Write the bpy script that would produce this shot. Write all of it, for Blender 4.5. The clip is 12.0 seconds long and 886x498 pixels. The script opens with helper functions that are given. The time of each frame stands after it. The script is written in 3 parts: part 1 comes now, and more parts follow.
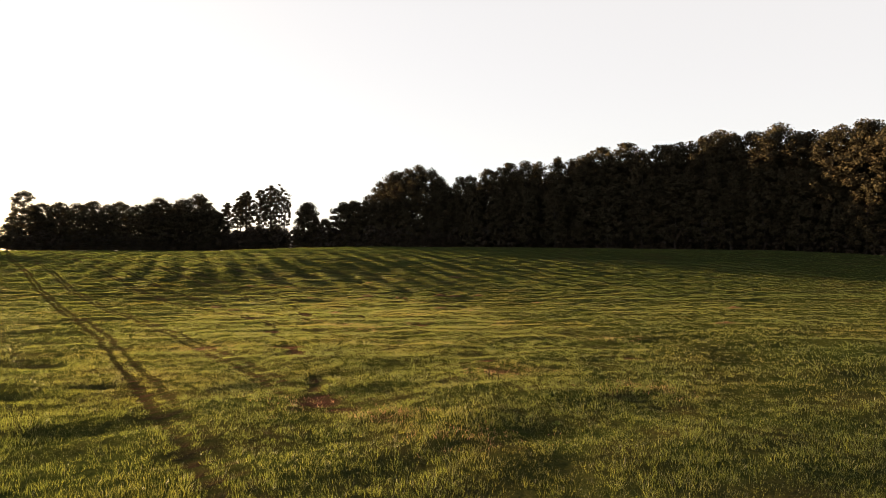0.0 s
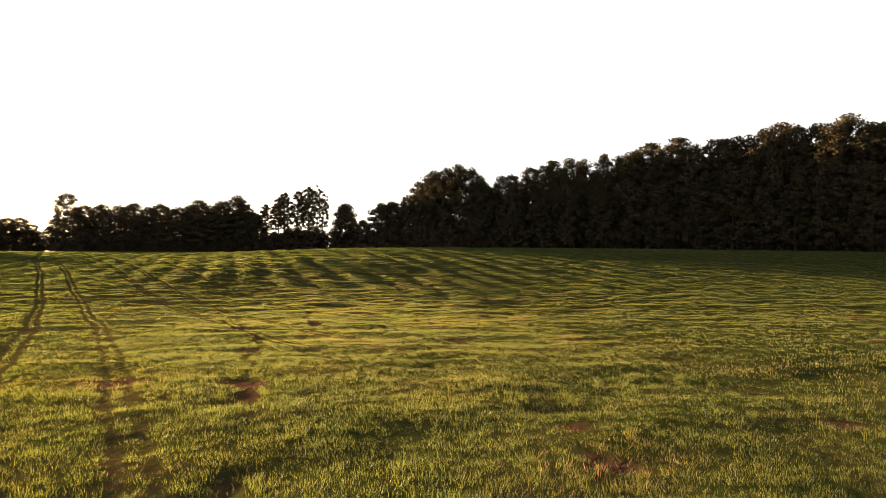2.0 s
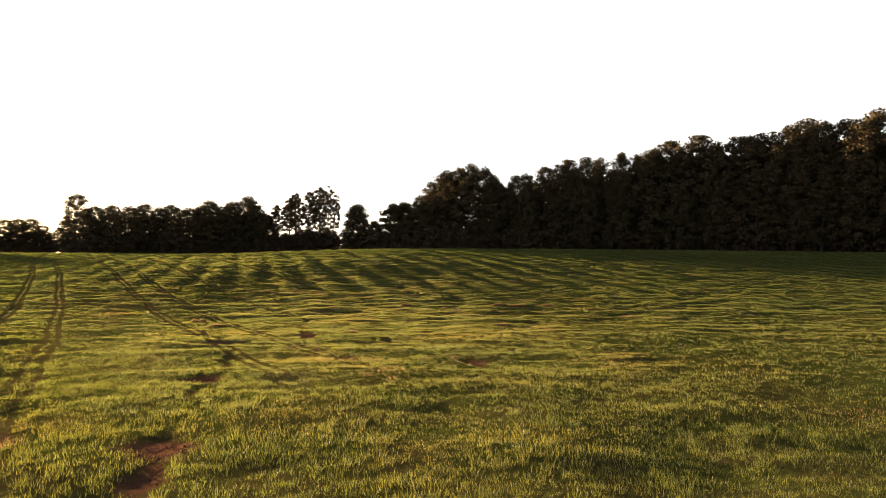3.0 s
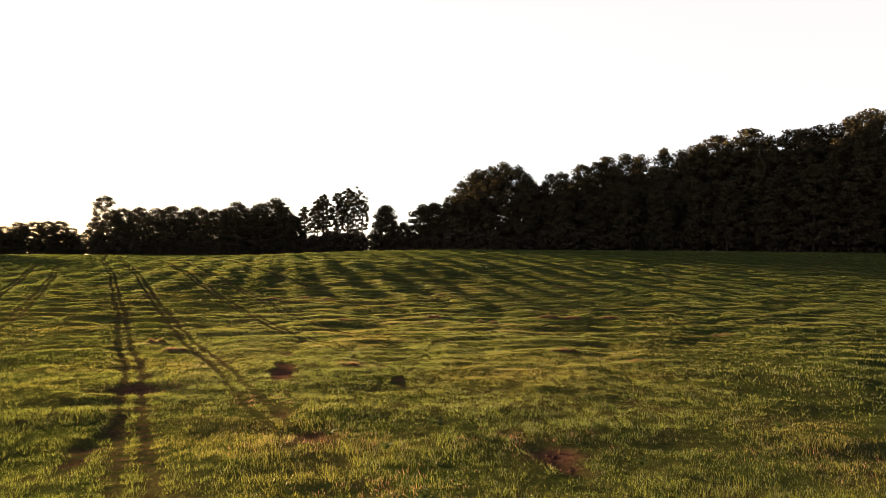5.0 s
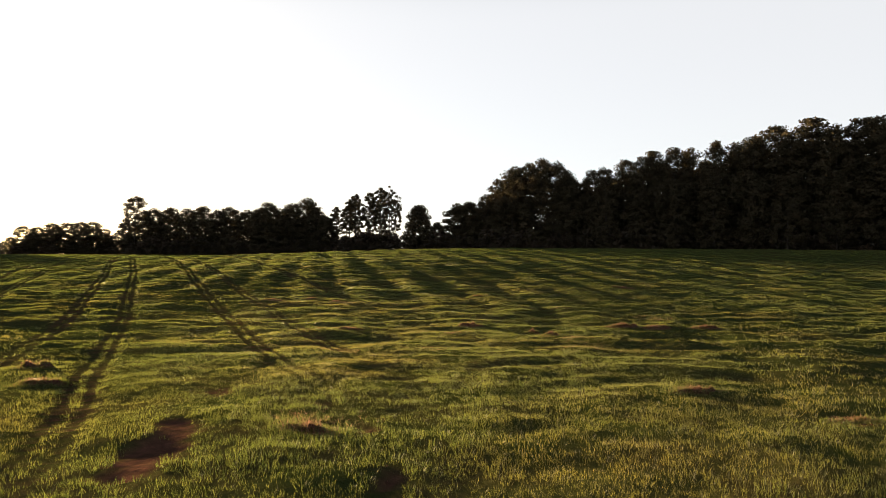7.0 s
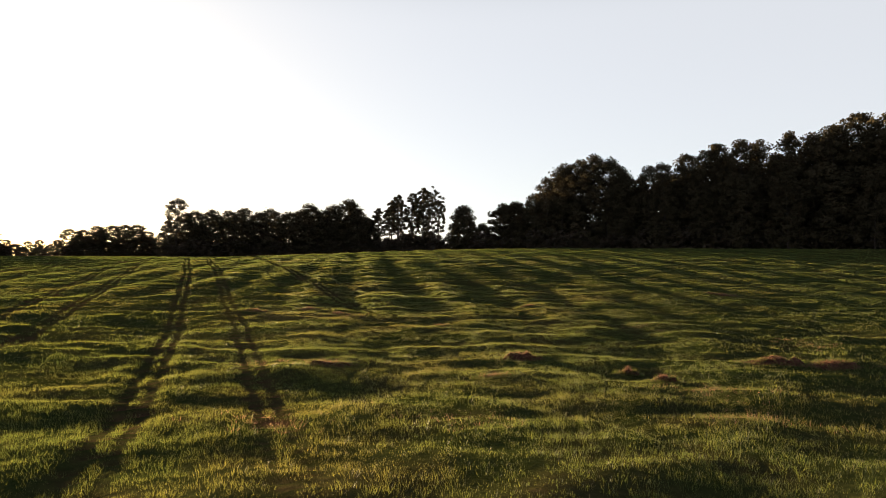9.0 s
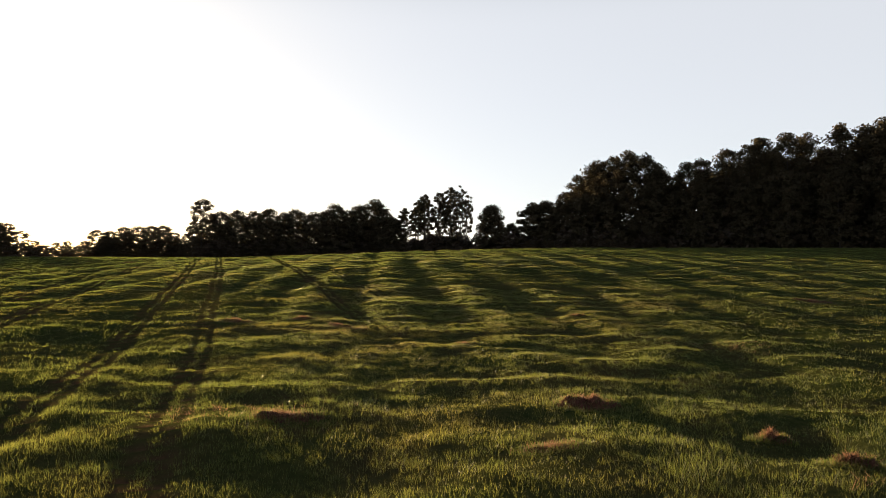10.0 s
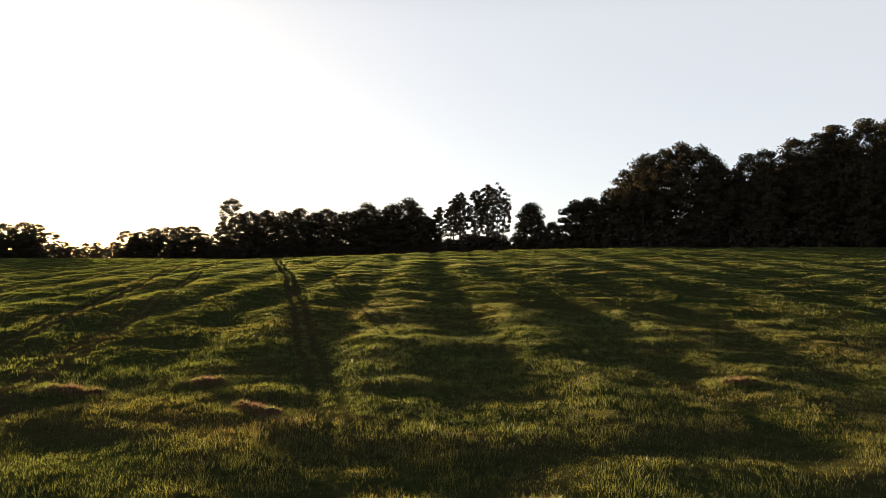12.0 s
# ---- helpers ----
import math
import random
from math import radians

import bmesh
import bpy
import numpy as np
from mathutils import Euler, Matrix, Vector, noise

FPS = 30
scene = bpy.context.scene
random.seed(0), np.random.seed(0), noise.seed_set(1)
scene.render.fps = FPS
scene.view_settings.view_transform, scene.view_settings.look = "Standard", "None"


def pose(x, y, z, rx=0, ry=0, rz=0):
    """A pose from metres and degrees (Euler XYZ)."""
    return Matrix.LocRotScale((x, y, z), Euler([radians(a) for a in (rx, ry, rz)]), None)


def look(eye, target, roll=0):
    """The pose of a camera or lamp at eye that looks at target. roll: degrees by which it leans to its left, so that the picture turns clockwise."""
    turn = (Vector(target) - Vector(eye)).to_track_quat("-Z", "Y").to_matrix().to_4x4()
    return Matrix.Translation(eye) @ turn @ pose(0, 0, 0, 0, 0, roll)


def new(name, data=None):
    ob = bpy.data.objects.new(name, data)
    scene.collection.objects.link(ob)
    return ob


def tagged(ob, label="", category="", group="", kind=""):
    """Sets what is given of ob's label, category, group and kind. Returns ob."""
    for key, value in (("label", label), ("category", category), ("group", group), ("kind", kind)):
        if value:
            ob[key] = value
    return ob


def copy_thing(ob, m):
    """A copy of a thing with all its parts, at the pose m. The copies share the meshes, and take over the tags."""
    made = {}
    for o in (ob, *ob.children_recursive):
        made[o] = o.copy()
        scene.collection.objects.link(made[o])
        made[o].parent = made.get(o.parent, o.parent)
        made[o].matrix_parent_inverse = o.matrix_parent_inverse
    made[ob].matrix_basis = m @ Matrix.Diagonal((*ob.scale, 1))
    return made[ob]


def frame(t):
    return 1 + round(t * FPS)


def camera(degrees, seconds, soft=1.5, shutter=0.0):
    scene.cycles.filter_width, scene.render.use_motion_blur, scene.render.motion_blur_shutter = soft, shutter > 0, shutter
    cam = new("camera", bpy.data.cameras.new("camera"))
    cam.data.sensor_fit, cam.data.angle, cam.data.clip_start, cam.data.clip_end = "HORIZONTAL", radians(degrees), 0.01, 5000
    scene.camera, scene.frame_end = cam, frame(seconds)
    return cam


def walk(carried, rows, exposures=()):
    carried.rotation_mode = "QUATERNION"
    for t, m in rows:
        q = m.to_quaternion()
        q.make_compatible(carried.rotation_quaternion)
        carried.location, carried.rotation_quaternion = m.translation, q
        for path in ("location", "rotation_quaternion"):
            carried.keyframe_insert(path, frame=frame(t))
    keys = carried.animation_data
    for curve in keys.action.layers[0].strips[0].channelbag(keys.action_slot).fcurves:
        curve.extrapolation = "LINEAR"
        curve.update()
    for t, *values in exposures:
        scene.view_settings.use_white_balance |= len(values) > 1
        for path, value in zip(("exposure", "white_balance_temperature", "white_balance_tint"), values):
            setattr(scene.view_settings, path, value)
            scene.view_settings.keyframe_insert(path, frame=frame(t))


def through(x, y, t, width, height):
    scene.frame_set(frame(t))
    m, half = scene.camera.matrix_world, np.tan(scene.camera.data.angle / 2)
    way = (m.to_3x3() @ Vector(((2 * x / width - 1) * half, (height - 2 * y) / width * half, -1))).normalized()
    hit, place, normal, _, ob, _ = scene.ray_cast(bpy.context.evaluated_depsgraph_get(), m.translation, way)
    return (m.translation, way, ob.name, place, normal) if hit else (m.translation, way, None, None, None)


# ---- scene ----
cam = camera(72.0, 12.0, soft=0.8)
PATH = [
    (0.0, pose(0.000, 0.000, 2.150, 90.14, 0.00, 0.00)),
    (0.5, pose(0.030, 1.420, 2.015, 90.16, 0.00, 1.19)),
    (1.0, pose(0.007, 2.918, 1.890, 90.22, 0.00, 2.11)),
    (1.5, pose(-0.041, 4.520, 1.805, 90.32, 0.00, 2.96)),
    (2.0, pose(-0.130, 6.225, 1.772, 90.42, 0.00, 3.73)),
    (2.5, pose(-0.280, 8.017, 1.739, 90.51, 0.00, 4.30)),
    (3.0, pose(-0.437, 9.870, 1.702, 90.57, 0.00, 4.93)),
    (5.0, pose(-1.295, 16.690, 1.580, 90.81, 0.00, 7.77)),
    (5.5, pose(-1.537, 18.575, 1.447, 90.86, 0.00, 8.60)),
    (6.0, pose(-1.796, 20.389, 1.315, 90.95, 0.00, 9.48)),
    (6.5, pose(-2.074, 22.122, 1.174, 90.98, 0.00, 10.31)),
    (7.0, pose(-2.406, 24.008, 1.035, 91.10, 0.00, 11.05)),
    (9.0, pose(-3.732, 32.018, 0.813, 91.42, 0.00, 15.38)),
    (9.5, pose(-4.297, 34.321, 0.769, 91.50, 0.00, 16.64)),
    (10.0, pose(-4.916, 36.609, 0.738, 91.55, 0.00, 17.99)),
    (10.5, pose(-5.568, 38.904, 0.747, 91.55, 0.00, 19.58)),
    (11.0, pose(-6.217, 41.105, 0.777, 91.53, 0.00, 20.97)),
    (11.5, pose(-6.927, 43.296, 0.838, 91.54, 0.00, 21.35)),
    (12.0, pose(-7.707, 45.461, 0.994, 91.59, 0.00, 21.45)),
]
EXPOSURES = [(0.0, 2.4, 8000, 9), (0.4, 2.9, 8600, 10), (3.0, 2.8, 8500, 10), (5.0, 2.55, 8100, 9), (7.0, 2.36, 7550, 7), (9.0, 2.2, 7250, 7), (10.5, 2.18, 7200, 7), (12.0, 2.16, 7200, 7)]
walk(cam, PATH, EXPOSURES)

# ---- sky and sun ----
SUN_AZ, SUN_EL = 56.3, 4.5          # degrees to the left of +y, and above the horizon
TO_SUN = Vector((-math.sin(radians(SUN_AZ)) * math.cos(radians(SUN_EL)), math.cos(radians(SUN_AZ)) * math.cos(radians(SUN_EL)), math.sin(radians(SUN_EL))))
world = bpy.data.worlds.new("sky")
scene.world = world
world.use_nodes = True
wn = world.node_tree.nodes
sky = wn.new("ShaderNodeTexSky")
sky.sky_type = "NISHITA"
sky.sun_disc = False
sky.sun_elevation = radians(SUN_EL)
sky.sun_rotation = radians(-SUN_AZ)
sky.air_density, sky.dust_density, sky.ozone_density = 0.6, 1.2, 1.0
wn["Background"].inputs["Strength"].default_value = 0.05
haze = wn.new("ShaderNodeMix")                 # thin bright haze over the whole sky
haze.data_type = "RGBA"
haze.inputs[0].default_value = 0.58
way = wn.new("ShaderNodeTexCoord")              # the haze is thickest towards the horizon and thins overhead
axes = wn.new("ShaderNodeSeparateXYZ")
thin_out = wn.new("ShaderNodeMapRange")
thin_out.interpolation_type = "SMOOTHSTEP"
for k, v in ((1, 0.36), (2, 0.66), (3, 1.0), (4, 0.06)):
    thin_out.inputs[k].default_value = v
tone = wn.new("ShaderNodeMix")
tone.data_type, tone.blend_type = "RGBA", "MULTIPLY"
tone.inputs[0].default_value = 1.0
tone.inputs[6].default_value = (4.85, 5.05, 5.8, 1)
world.node_tree.links.new(way.outputs["Generated"], axes.inputs[0])
world.node_tree.links.new(axes.outputs["Z"], thin_out.inputs[0])
world.node_tree.links.new(thin_out.outputs[0], tone.inputs[7])
world.node_tree.links.new(tone.outputs[2], haze.inputs[7])
world.node_tree.links.new(sky.outputs["Color"], haze.inputs[6])
world.node_tree.links.new(haze.outputs[2], wn["Background"].inputs["Color"])
sun = new("sun", bpy.data.lights.new("sun", "SUN"))
sun.data.energy, sun.data.angle, sun.data.color = 5.0, radians(0.6), (1.0, 0.75, 0.43)
sun.matrix_world = look(TO_SUN * 300, (0, 0, 0))


# ---- materials ----
def nodes_of(name):
    mat = bpy.data.materials.new(name)
    mat.use_nodes = True
    nt = mat.node_tree
    return mat, nt, nt.nodes["Principled BSDF"], nt.nodes["Material Output"]


def noise_ramp(nt, scale, colours, detail=4.0, stretch=None, source="Object", rough=0.6):
    """A noise pattern in metres turned into colours: a list of (place, colour)."""
    tc = nt.nodes.new("ShaderNodeTexCoord")
    tex = nt.nodes.new("ShaderNodeTexNoise")
    tex.inputs["Scale"].default_value, tex.inputs["Detail"].default_value, tex.inputs["Roughness"].default_value = scale, detail, rough
    if stretch:
        mp = nt.nodes.new("ShaderNodeMapping")
        mp.inputs["Scale"].default_value = stretch
        nt.links.new(tc.outputs[source], mp.inputs["Vector"])
        nt.links.new(mp.outputs["Vector"], tex.inputs["Vector"])
    else:
        nt.links.new(tc.outputs[source], tex.inputs["Vector"])
    ramp = nt.nodes.new("ShaderNodeValToRGB")
    els = ramp.color_ramp.elements
    els[0].position, els[0].color = colours[0][0], (*colours[0][1], 1)
    els[1].position, els[1].color = colours[-1][0], (*colours[-1][1], 1)
    for p, c in colours[1:-1]:
        els.new(p).color = (*c, 1)
    nt.links.new(tex.outputs["Fac"], ramp.inputs["Fac"])
    return tex, ramp


def mix_colour(nt, a, b, fac, mode="MIX"):
    m = nt.nodes.new("ShaderNodeMix")
    m.data_type, m.blend_type = "RGBA", mode
    for sock, v in ((m.inputs[0], fac), (m.inputs[6], a), (m.inputs[7], b)):
        if hasattr(v, "is_linked"):
            nt.links.new(v, sock)
        else:
            sock.default_value = v
    return m.outputs[2]


def leafy(name, colours, scale, through, rough=0.5, fine=None, gloss=0.3, glow=(1.0, 1.0, 1.0)):
    """Leaves: a diffuse and a see-through part, with colours varied in patches and leaf by leaf."""
    mat, nt, bsdf, out = nodes_of(name)
    _, ramp = noise_ramp(nt, scale, colours)
    col = ramp.outputs["Color"]
    geo = nt.nodes.new("ShaderNodeNewGeometry")
    if fine:
        r2 = nt.nodes.new("ShaderNodeValToRGB")
        r2.color_ramp.elements[0].color, r2.color_ramp.elements[1].color = (*fine[0], 1), (*fine[1], 1)
        nt.links.new(geo.outputs["Random Per Island"], r2.inputs["Fac"])
        col = mix_colour(nt, col, r2.outputs["Color"], 0.45)
    nt.links.new(col, bsdf.inputs["Base Color"])
    bsdf.inputs["Roughness"].default_value = rough
    bsdf.inputs["Specular IOR Level"].default_value = gloss
    tr = nt.nodes.new("ShaderNodeBsdfTranslucent")
    nt.links.new(mix_colour(nt, col, (*glow, 1), 1.0, "MULTIPLY"), tr.inputs["Color"])
    mx = nt.nodes.new("ShaderNodeMixShader")
    mx.inputs[0].default_value = through
    nt.links.new(bsdf.outputs[0], mx.inputs[1])
    nt.links.new(tr.outputs[0], mx.inputs[2])
    nt.links.new(mx.outputs[0], out.inputs["Surface"])
    return mat


M_GRASS = leafy("grass_blades", [(0.3, (0.033, 0.050, 0.022)), (0.5, (0.051, 0.063, 0.026)), (0.71, (0.090, 0.070, 0.034))], 0.22, 0.55,
                fine=((0.008, 0.022, 0.008), (0.115, 0.112, 0.050)), rough=0.45, gloss=0.25, glow=(2.35, 2.25, 1.2))
M_FAR = leafy("far_wheat", [(0.3, (0.044, 0.070, 0.026)), (0.5, (0.062, 0.082, 0.030)), (0.7, (0.094, 0.086, 0.036))], 0.22, 0.55,
              fine=((0.052, 0.072, 0.027), (0.074, 0.084, 0.036)), rough=0.65, gloss=0.12, glow=(2.1, 2.05, 1.35))
M_DRY = leafy("dry_grass", [(0.3, (0.150, 0.080, 0.058)), (0.7, (0.240, 0.140, 0.100))], 1.5, 0.5, gloss=0.05, glow=(1.5, 1.4, 1.4), fine=((0.070, 0.036, 0.026), (0.30, 0.180, 0.120)))
M_PINE = leafy("pine_needles", [(0.3, (0.038, 0.035, 0.024)), (0.55, (0.064, 0.051, 0.031)), (0.75, (0.096, 0.057, 0.034))], 0.18, 0.12, rough=0.85, gloss=0.05,
               fine=((0.025, 0.025, 0.016), (0.056, 0.040, 0.026)))
M_BROWN = leafy("browned_leaves", [(0.3, (0.026, 0.020, 0.014)), (0.7, (0.055, 0.034, 0.021))], 0.4, 0.15, fine=((0.018, 0.014, 0.010), (0.050, 0.029, 0.017)))


def bark_material():
    mat, nt, bsdf, _ = nodes_of("bark")
    tex, ramp = noise_ramp(nt, 6.0, [(0.3, (0.018, 0.013, 0.011)), (0.7, (0.046, 0.033, 0.026))], stretch=(1, 1, 0.15))
    nt.links.new(ramp.outputs["Color"], bsdf.inputs["Base Color"])
    bsdf.inputs["Roughness"].default_value = 0.9
    bump = nt.nodes.new("ShaderNodeBump")
    bump.inputs["Strength"].default_value, bump.inputs["Distance"].default_value = 0.6, 0.03
    nt.links.new(tex.outputs["Fac"], bump.inputs["Height"])
    nt.links.new(bump.outputs[0], bsdf.inputs["Normal"])
    return mat


def ground_material():
    """Red clay soil under short turf; the attribute 'bare' tells where the turf is worn away."""
    mat, nt, bsdf, _ = nodes_of("field_ground")
    _, turf = noise_ramp(nt, 0.25, [(0.3, (0.034, 0.052, 0.017)), (0.5, (0.048, 0.065, 0.021)), (0.72, (0.068, 0.065, 0.024))])
    _, thatch = noise_ramp(nt, 9.0, [(0.35, (0.010, 0.014, 0.005)), (0.65, (0.036, 0.036, 0.013))])
    tex, soil = noise_ramp(nt, 5.0, [(0.3, (0.048, 0.026, 0.019)), (0.55, (0.082, 0.040, 0.029)), (0.75, (0.13, 0.060, 0.042))], detail=8)
    att = nt.nodes.new("ShaderNodeAttribute")
    att.attribute_name = "bare"
    green = mix_colour(nt, turf.outputs["Color"], thatch.outputs["Color"], 0.62)
    nt.links.new(mix_colour(nt, green, soil.outputs["Color"], att.outputs["Fac"]), bsdf.inputs["Base Color"])
    bsdf.inputs["Roughness"].default_value = 0.95
    bsdf.inputs["Specular IOR Level"].default_value = 0.0
    bump = nt.nodes.new("ShaderNodeBump")
    bump.inputs["Strength"].default_value, bump.inputs["Distance"].default_value = 0.8, 0.05
    nt.links.new(tex.outputs["Fac"], bump.inputs["Height"])
    nt.links.new(bump.outputs[0], bsdf.inputs["Normal"])
    return mat


def soil_material():
    mat, nt, bsdf, _ = nodes_of("red_clay")
    tex, soil = noise_ramp(nt, 7.0, [(0.3, (0.045, 0.022, 0.016)), (0.55, (0.080, 0.036, 0.026)), (0.75, (0.13, 0.058, 0.040))], detail=8)
    nt.links.new(soil.outputs["Color"], bsdf.inputs["Base Color"])
    bsdf.inputs["Roughness"].default_value = 0.95
    bsdf.inputs["Specular IOR Level"].default_value = 0.05
    bump = nt.nodes.new("ShaderNodeBump")
    bump.inputs["Strength"].default_value, bump.inputs["Distance"].default_value = 1.0, 0.04
    nt.links.new(tex.outputs["Fac"], bump.inputs["Height"])
    nt.links.new(bump.outputs[0], bsdf.inputs["Normal"])
    return mat


M_BARK, M_GROUND, M_SOIL = bark_material(), ground_material(), soil_material()

# ---- the lie of the land ----
rng = np.random.default_rng(7)
LATTICE = rng.random((256, 256))


def smooth(u):
    u = np.clip(u, 0.0, 1.0)
    return u * u * (3 - 2 * u)


def lumps(x, y):
    """Smooth value noise from -1 to 1 with lumps about 1 across."""
    xi, yi = np.floor(x).astype(int), np.floor(y).astype(int)
    u, v = smooth(x - xi), smooth(y - yi)
    a, b = LATTICE[xi % 256, yi % 256], LATTICE[(xi + 1) % 256, yi % 256]
    c, d = LATTICE[xi % 256, (yi + 1) % 256], LATTICE[(xi + 1) % 256, (yi + 1) % 256]
    return 2 * ((a * (1 - u) + b * u) * (1 - v) + (c * (1 - u) + d * u) * v) - 1


TRACKS = (2.6, 4.65, 8.95, 10.85, 14.6, 16.5, 21.1, 23.1)      # wheel tracks, by their distance across the field
TRACK_FADE = (1.0, 1.0, 1.0, 1.0, 1.0, 0.8, 0.9, 0.3)
TRACK_DEPTH = (1.0, 0.45, 0.75, 0.75, 1.0, 0.6, 1.0, 1.0)
TRACK_FROM = (-20, 3, 13, 16, 28.5, 29, 47, 50)                 # where along the field each track begins to show
AX, AY = -0.585, 0.811                                          # the way along which the tractor drove


def track_marks(x, y):
    """How near a place is to the two worn lines of a wheel track (0 to 1), and how deep in a rut."""
    along, across = AX * x + AY * y, AY * x - AX * y
    bend = 0.0004 * np.clip(along - 30, 0, 70) ** 2 + 0.0016 * np.clip(30 - along, 0, 30) ** 2
    worn, deep = np.zeros_like(x), np.zeros_like(x)
    wander = 0.10 * lumps(along / 5.0, across * 0 + 3.3) + 0.05 * lumps(along / 1.3, across * 0 + 9.1)
    for c, k, s0, low in zip(TRACKS, TRACK_FADE, TRACK_FROM, TRACK_DEPTH):
        k = k * (0.12 + 0.88 * smooth((along - s0) / 11))
        d = across + bend - c + wander
        patchy = np.clip(0.9 + 0.5 * lumps(along / 2.6 + c, d * 0 + c), 0.3, 1.0)
        lines = np.exp(-((np.abs(d) - 0.165) / 0.078) ** 2) * np.where(d > 0, 1 - 0.4 * (1 - smooth((along - 8) / 12)), 1.0)
        worn = np.maximum(worn, k * patchy * lines)
        deep = np.maximum(deep, low * k * (0.25 * np.exp(-(d / 0.36) ** 4) + 0.75 * lines))
    return worn, deep


# Patches of bare clay: x, y, radius
PATCHES = [(-1.95, 9.5, 0.3), (-1.45, 9.15, 0.28), (-6.5, 16.5, 0.4), (1.2, 12.3, 0.2), (-2.0, 9.9, 0.3), (-4.1, 24.6, 0.35), (-8.6, 27.4, 0.4),
           (-1.0, 24.2, 0.35), (1.0, 13.7, 0.25), (4.4, 14.2, 0.25), (1.5, 33.3, 0.35), (-4.2, 16.4, 0.4), (-6.0, 21.1, 0.35), 
           (6.4, 42.2, 0.4), (-8.2, 39.5, 0.28)]


# Grassed-over pits; the first three are shaped in for humps' shade: x, y, radius
PITS_AND_SHADE = [(-8.7, 13.2, 0.5), (-6.2, 10.7, 0.36), (-7.1, 9.8, 0.5), (-3.8, 14.7, 0.22), (-5.6, 20.3, 0.25)]


# Washed-out hollows with a flat floor of clay: from x, y to x, y, half width
HOLLOWS = [(-7.25, 31.1, -6.45, 29.1, 0.30)]


def hollows(x, y):
    """How far a place lies in a hollow, 0 to 1."""
    out = np.zeros_like(x)
    for ax, ay, bx, by, wide in HOLLOWS:
        t = np.clip(((x - ax) * (bx - ax) + (y - ay) * (by - ay)) / ((bx - ax) ** 2 + (by - ay) ** 2), 0, 1)
        d = np.hypot(x - ax - t * (bx - ax), y - ay - t * (by - ay)) + 0.10 * lumps(x * 2.1, y * 2.1 + 5) + 0.04 * lumps(x * 6, y * 6)
        out = np.maximum(out, 1 - smooth((d - 0.62 * wide) / (0.45 * wide)))
    return out


# Shallow rills that rain has washed into the clay: x, y along each, then its half width
RILLS = [([(-7.4, 25.3), (-6.3, 22.5), (-5.5, 19.8), (-4.2, 16.5)], 0.13), ([(-4.2, 16.5), (-3.7, 15.1), (-2.5, 13.0), (-2.3, 11.5), (-2.1, 9.8), (-1.5, 9.0)], 0.22),
         ([(-8.9, 36.9), (-8.4, 34.7), (-8.0, 33.3)], 0.22),
         ([(-5.8, 26.9), (-3.9, 24.3), (-2.6, 22.6)], 0.22), ([(-1.5, 25.1), (-0.8, 23.8), (-0.4, 22.6)], 0.24), ([(-0.7, 8.6), (0.4, 6.8)], 0.22), ([(0.65, 13.5), (0.85, 12.9), (1.25, 12.2)], 0.2), ([(-5.5, 32.3), (-4.6, 30.95), (-3.95, 29.4), (-3.6, 28.6)], 0.18), ([(-7.9, 35.6), (-6.7, 34.0), (-5.5, 32.3)], 0.15)]


def rills(x, y):
    """How far a place lies in a rill, 0 to 1."""
    out = np.zeros_like(x)
    wx, wy = x + 0.16 * lumps(x * 1.4, y * 1.4 + 40), y + 0.16 * lumps(x * 1.4 + 60, y * 1.4)
    for line, wide in RILLS:
        for (ax, ay), (bx, by) in zip(line, line[1:]):
            dx, dy = bx - ax, by - ay
            t = np.clip(((wx - ax) * dx + (wy - ay) * dy) / (dx * dx + dy * dy), 0, 1)
            out = np.maximum(out, 1 - smooth((np.hypot(wx - ax - t * dx, wy - ay - t * dy) - 0.2 * wide) / (0.8 * wide)))
    return out * np.clip(0.55 + 1.1 * lumps(x / 1.1 + 3, y / 1.1), 0.12, 1)


def bare_patches(x, y):
    out = rills(x, y) * np.clip(0.6 + 0.9 * lumps(x / 0.45 + 3, y / 0.45), 0.0, 1)
    for px, py, r in PATCHES:
        d = np.hypot(x - px, y - py) + 0.3 * r * lumps(x * 2.3, y * 2.3)
        out = np.maximum(out, 1 - smooth((d - 0.4 * r) / (1.0 * r)))
    return np.maximum(np.clip(out * (1.2 + 0.6 * lumps(x * 6.5, y * 6.5)), 0, 1), 0.96 * hollows(x, y))


def land(x, y):
    """The large forms: level ground, a shallow dip, and a slope up to a low crest."""
    fall = 1.8 * smooth((x - 60) / 42)
    crest = 2.85 - 1.3 * smooth((-12 - x) / 50) - fall
    dip = 0.107 - 1.654 * smooth((y + 6.3) / 57.5) + 0.010 * np.clip(-x - 8, 0, 40)
    rise = smooth((y - (39.2 + 0.272 * np.clip(x, -60, 60))) / 81.0)
    z = dip + (crest - dip) * rise
    return z + (2.1 - fall - z) * smooth((np.hypot(x, y) - 110) / 40)


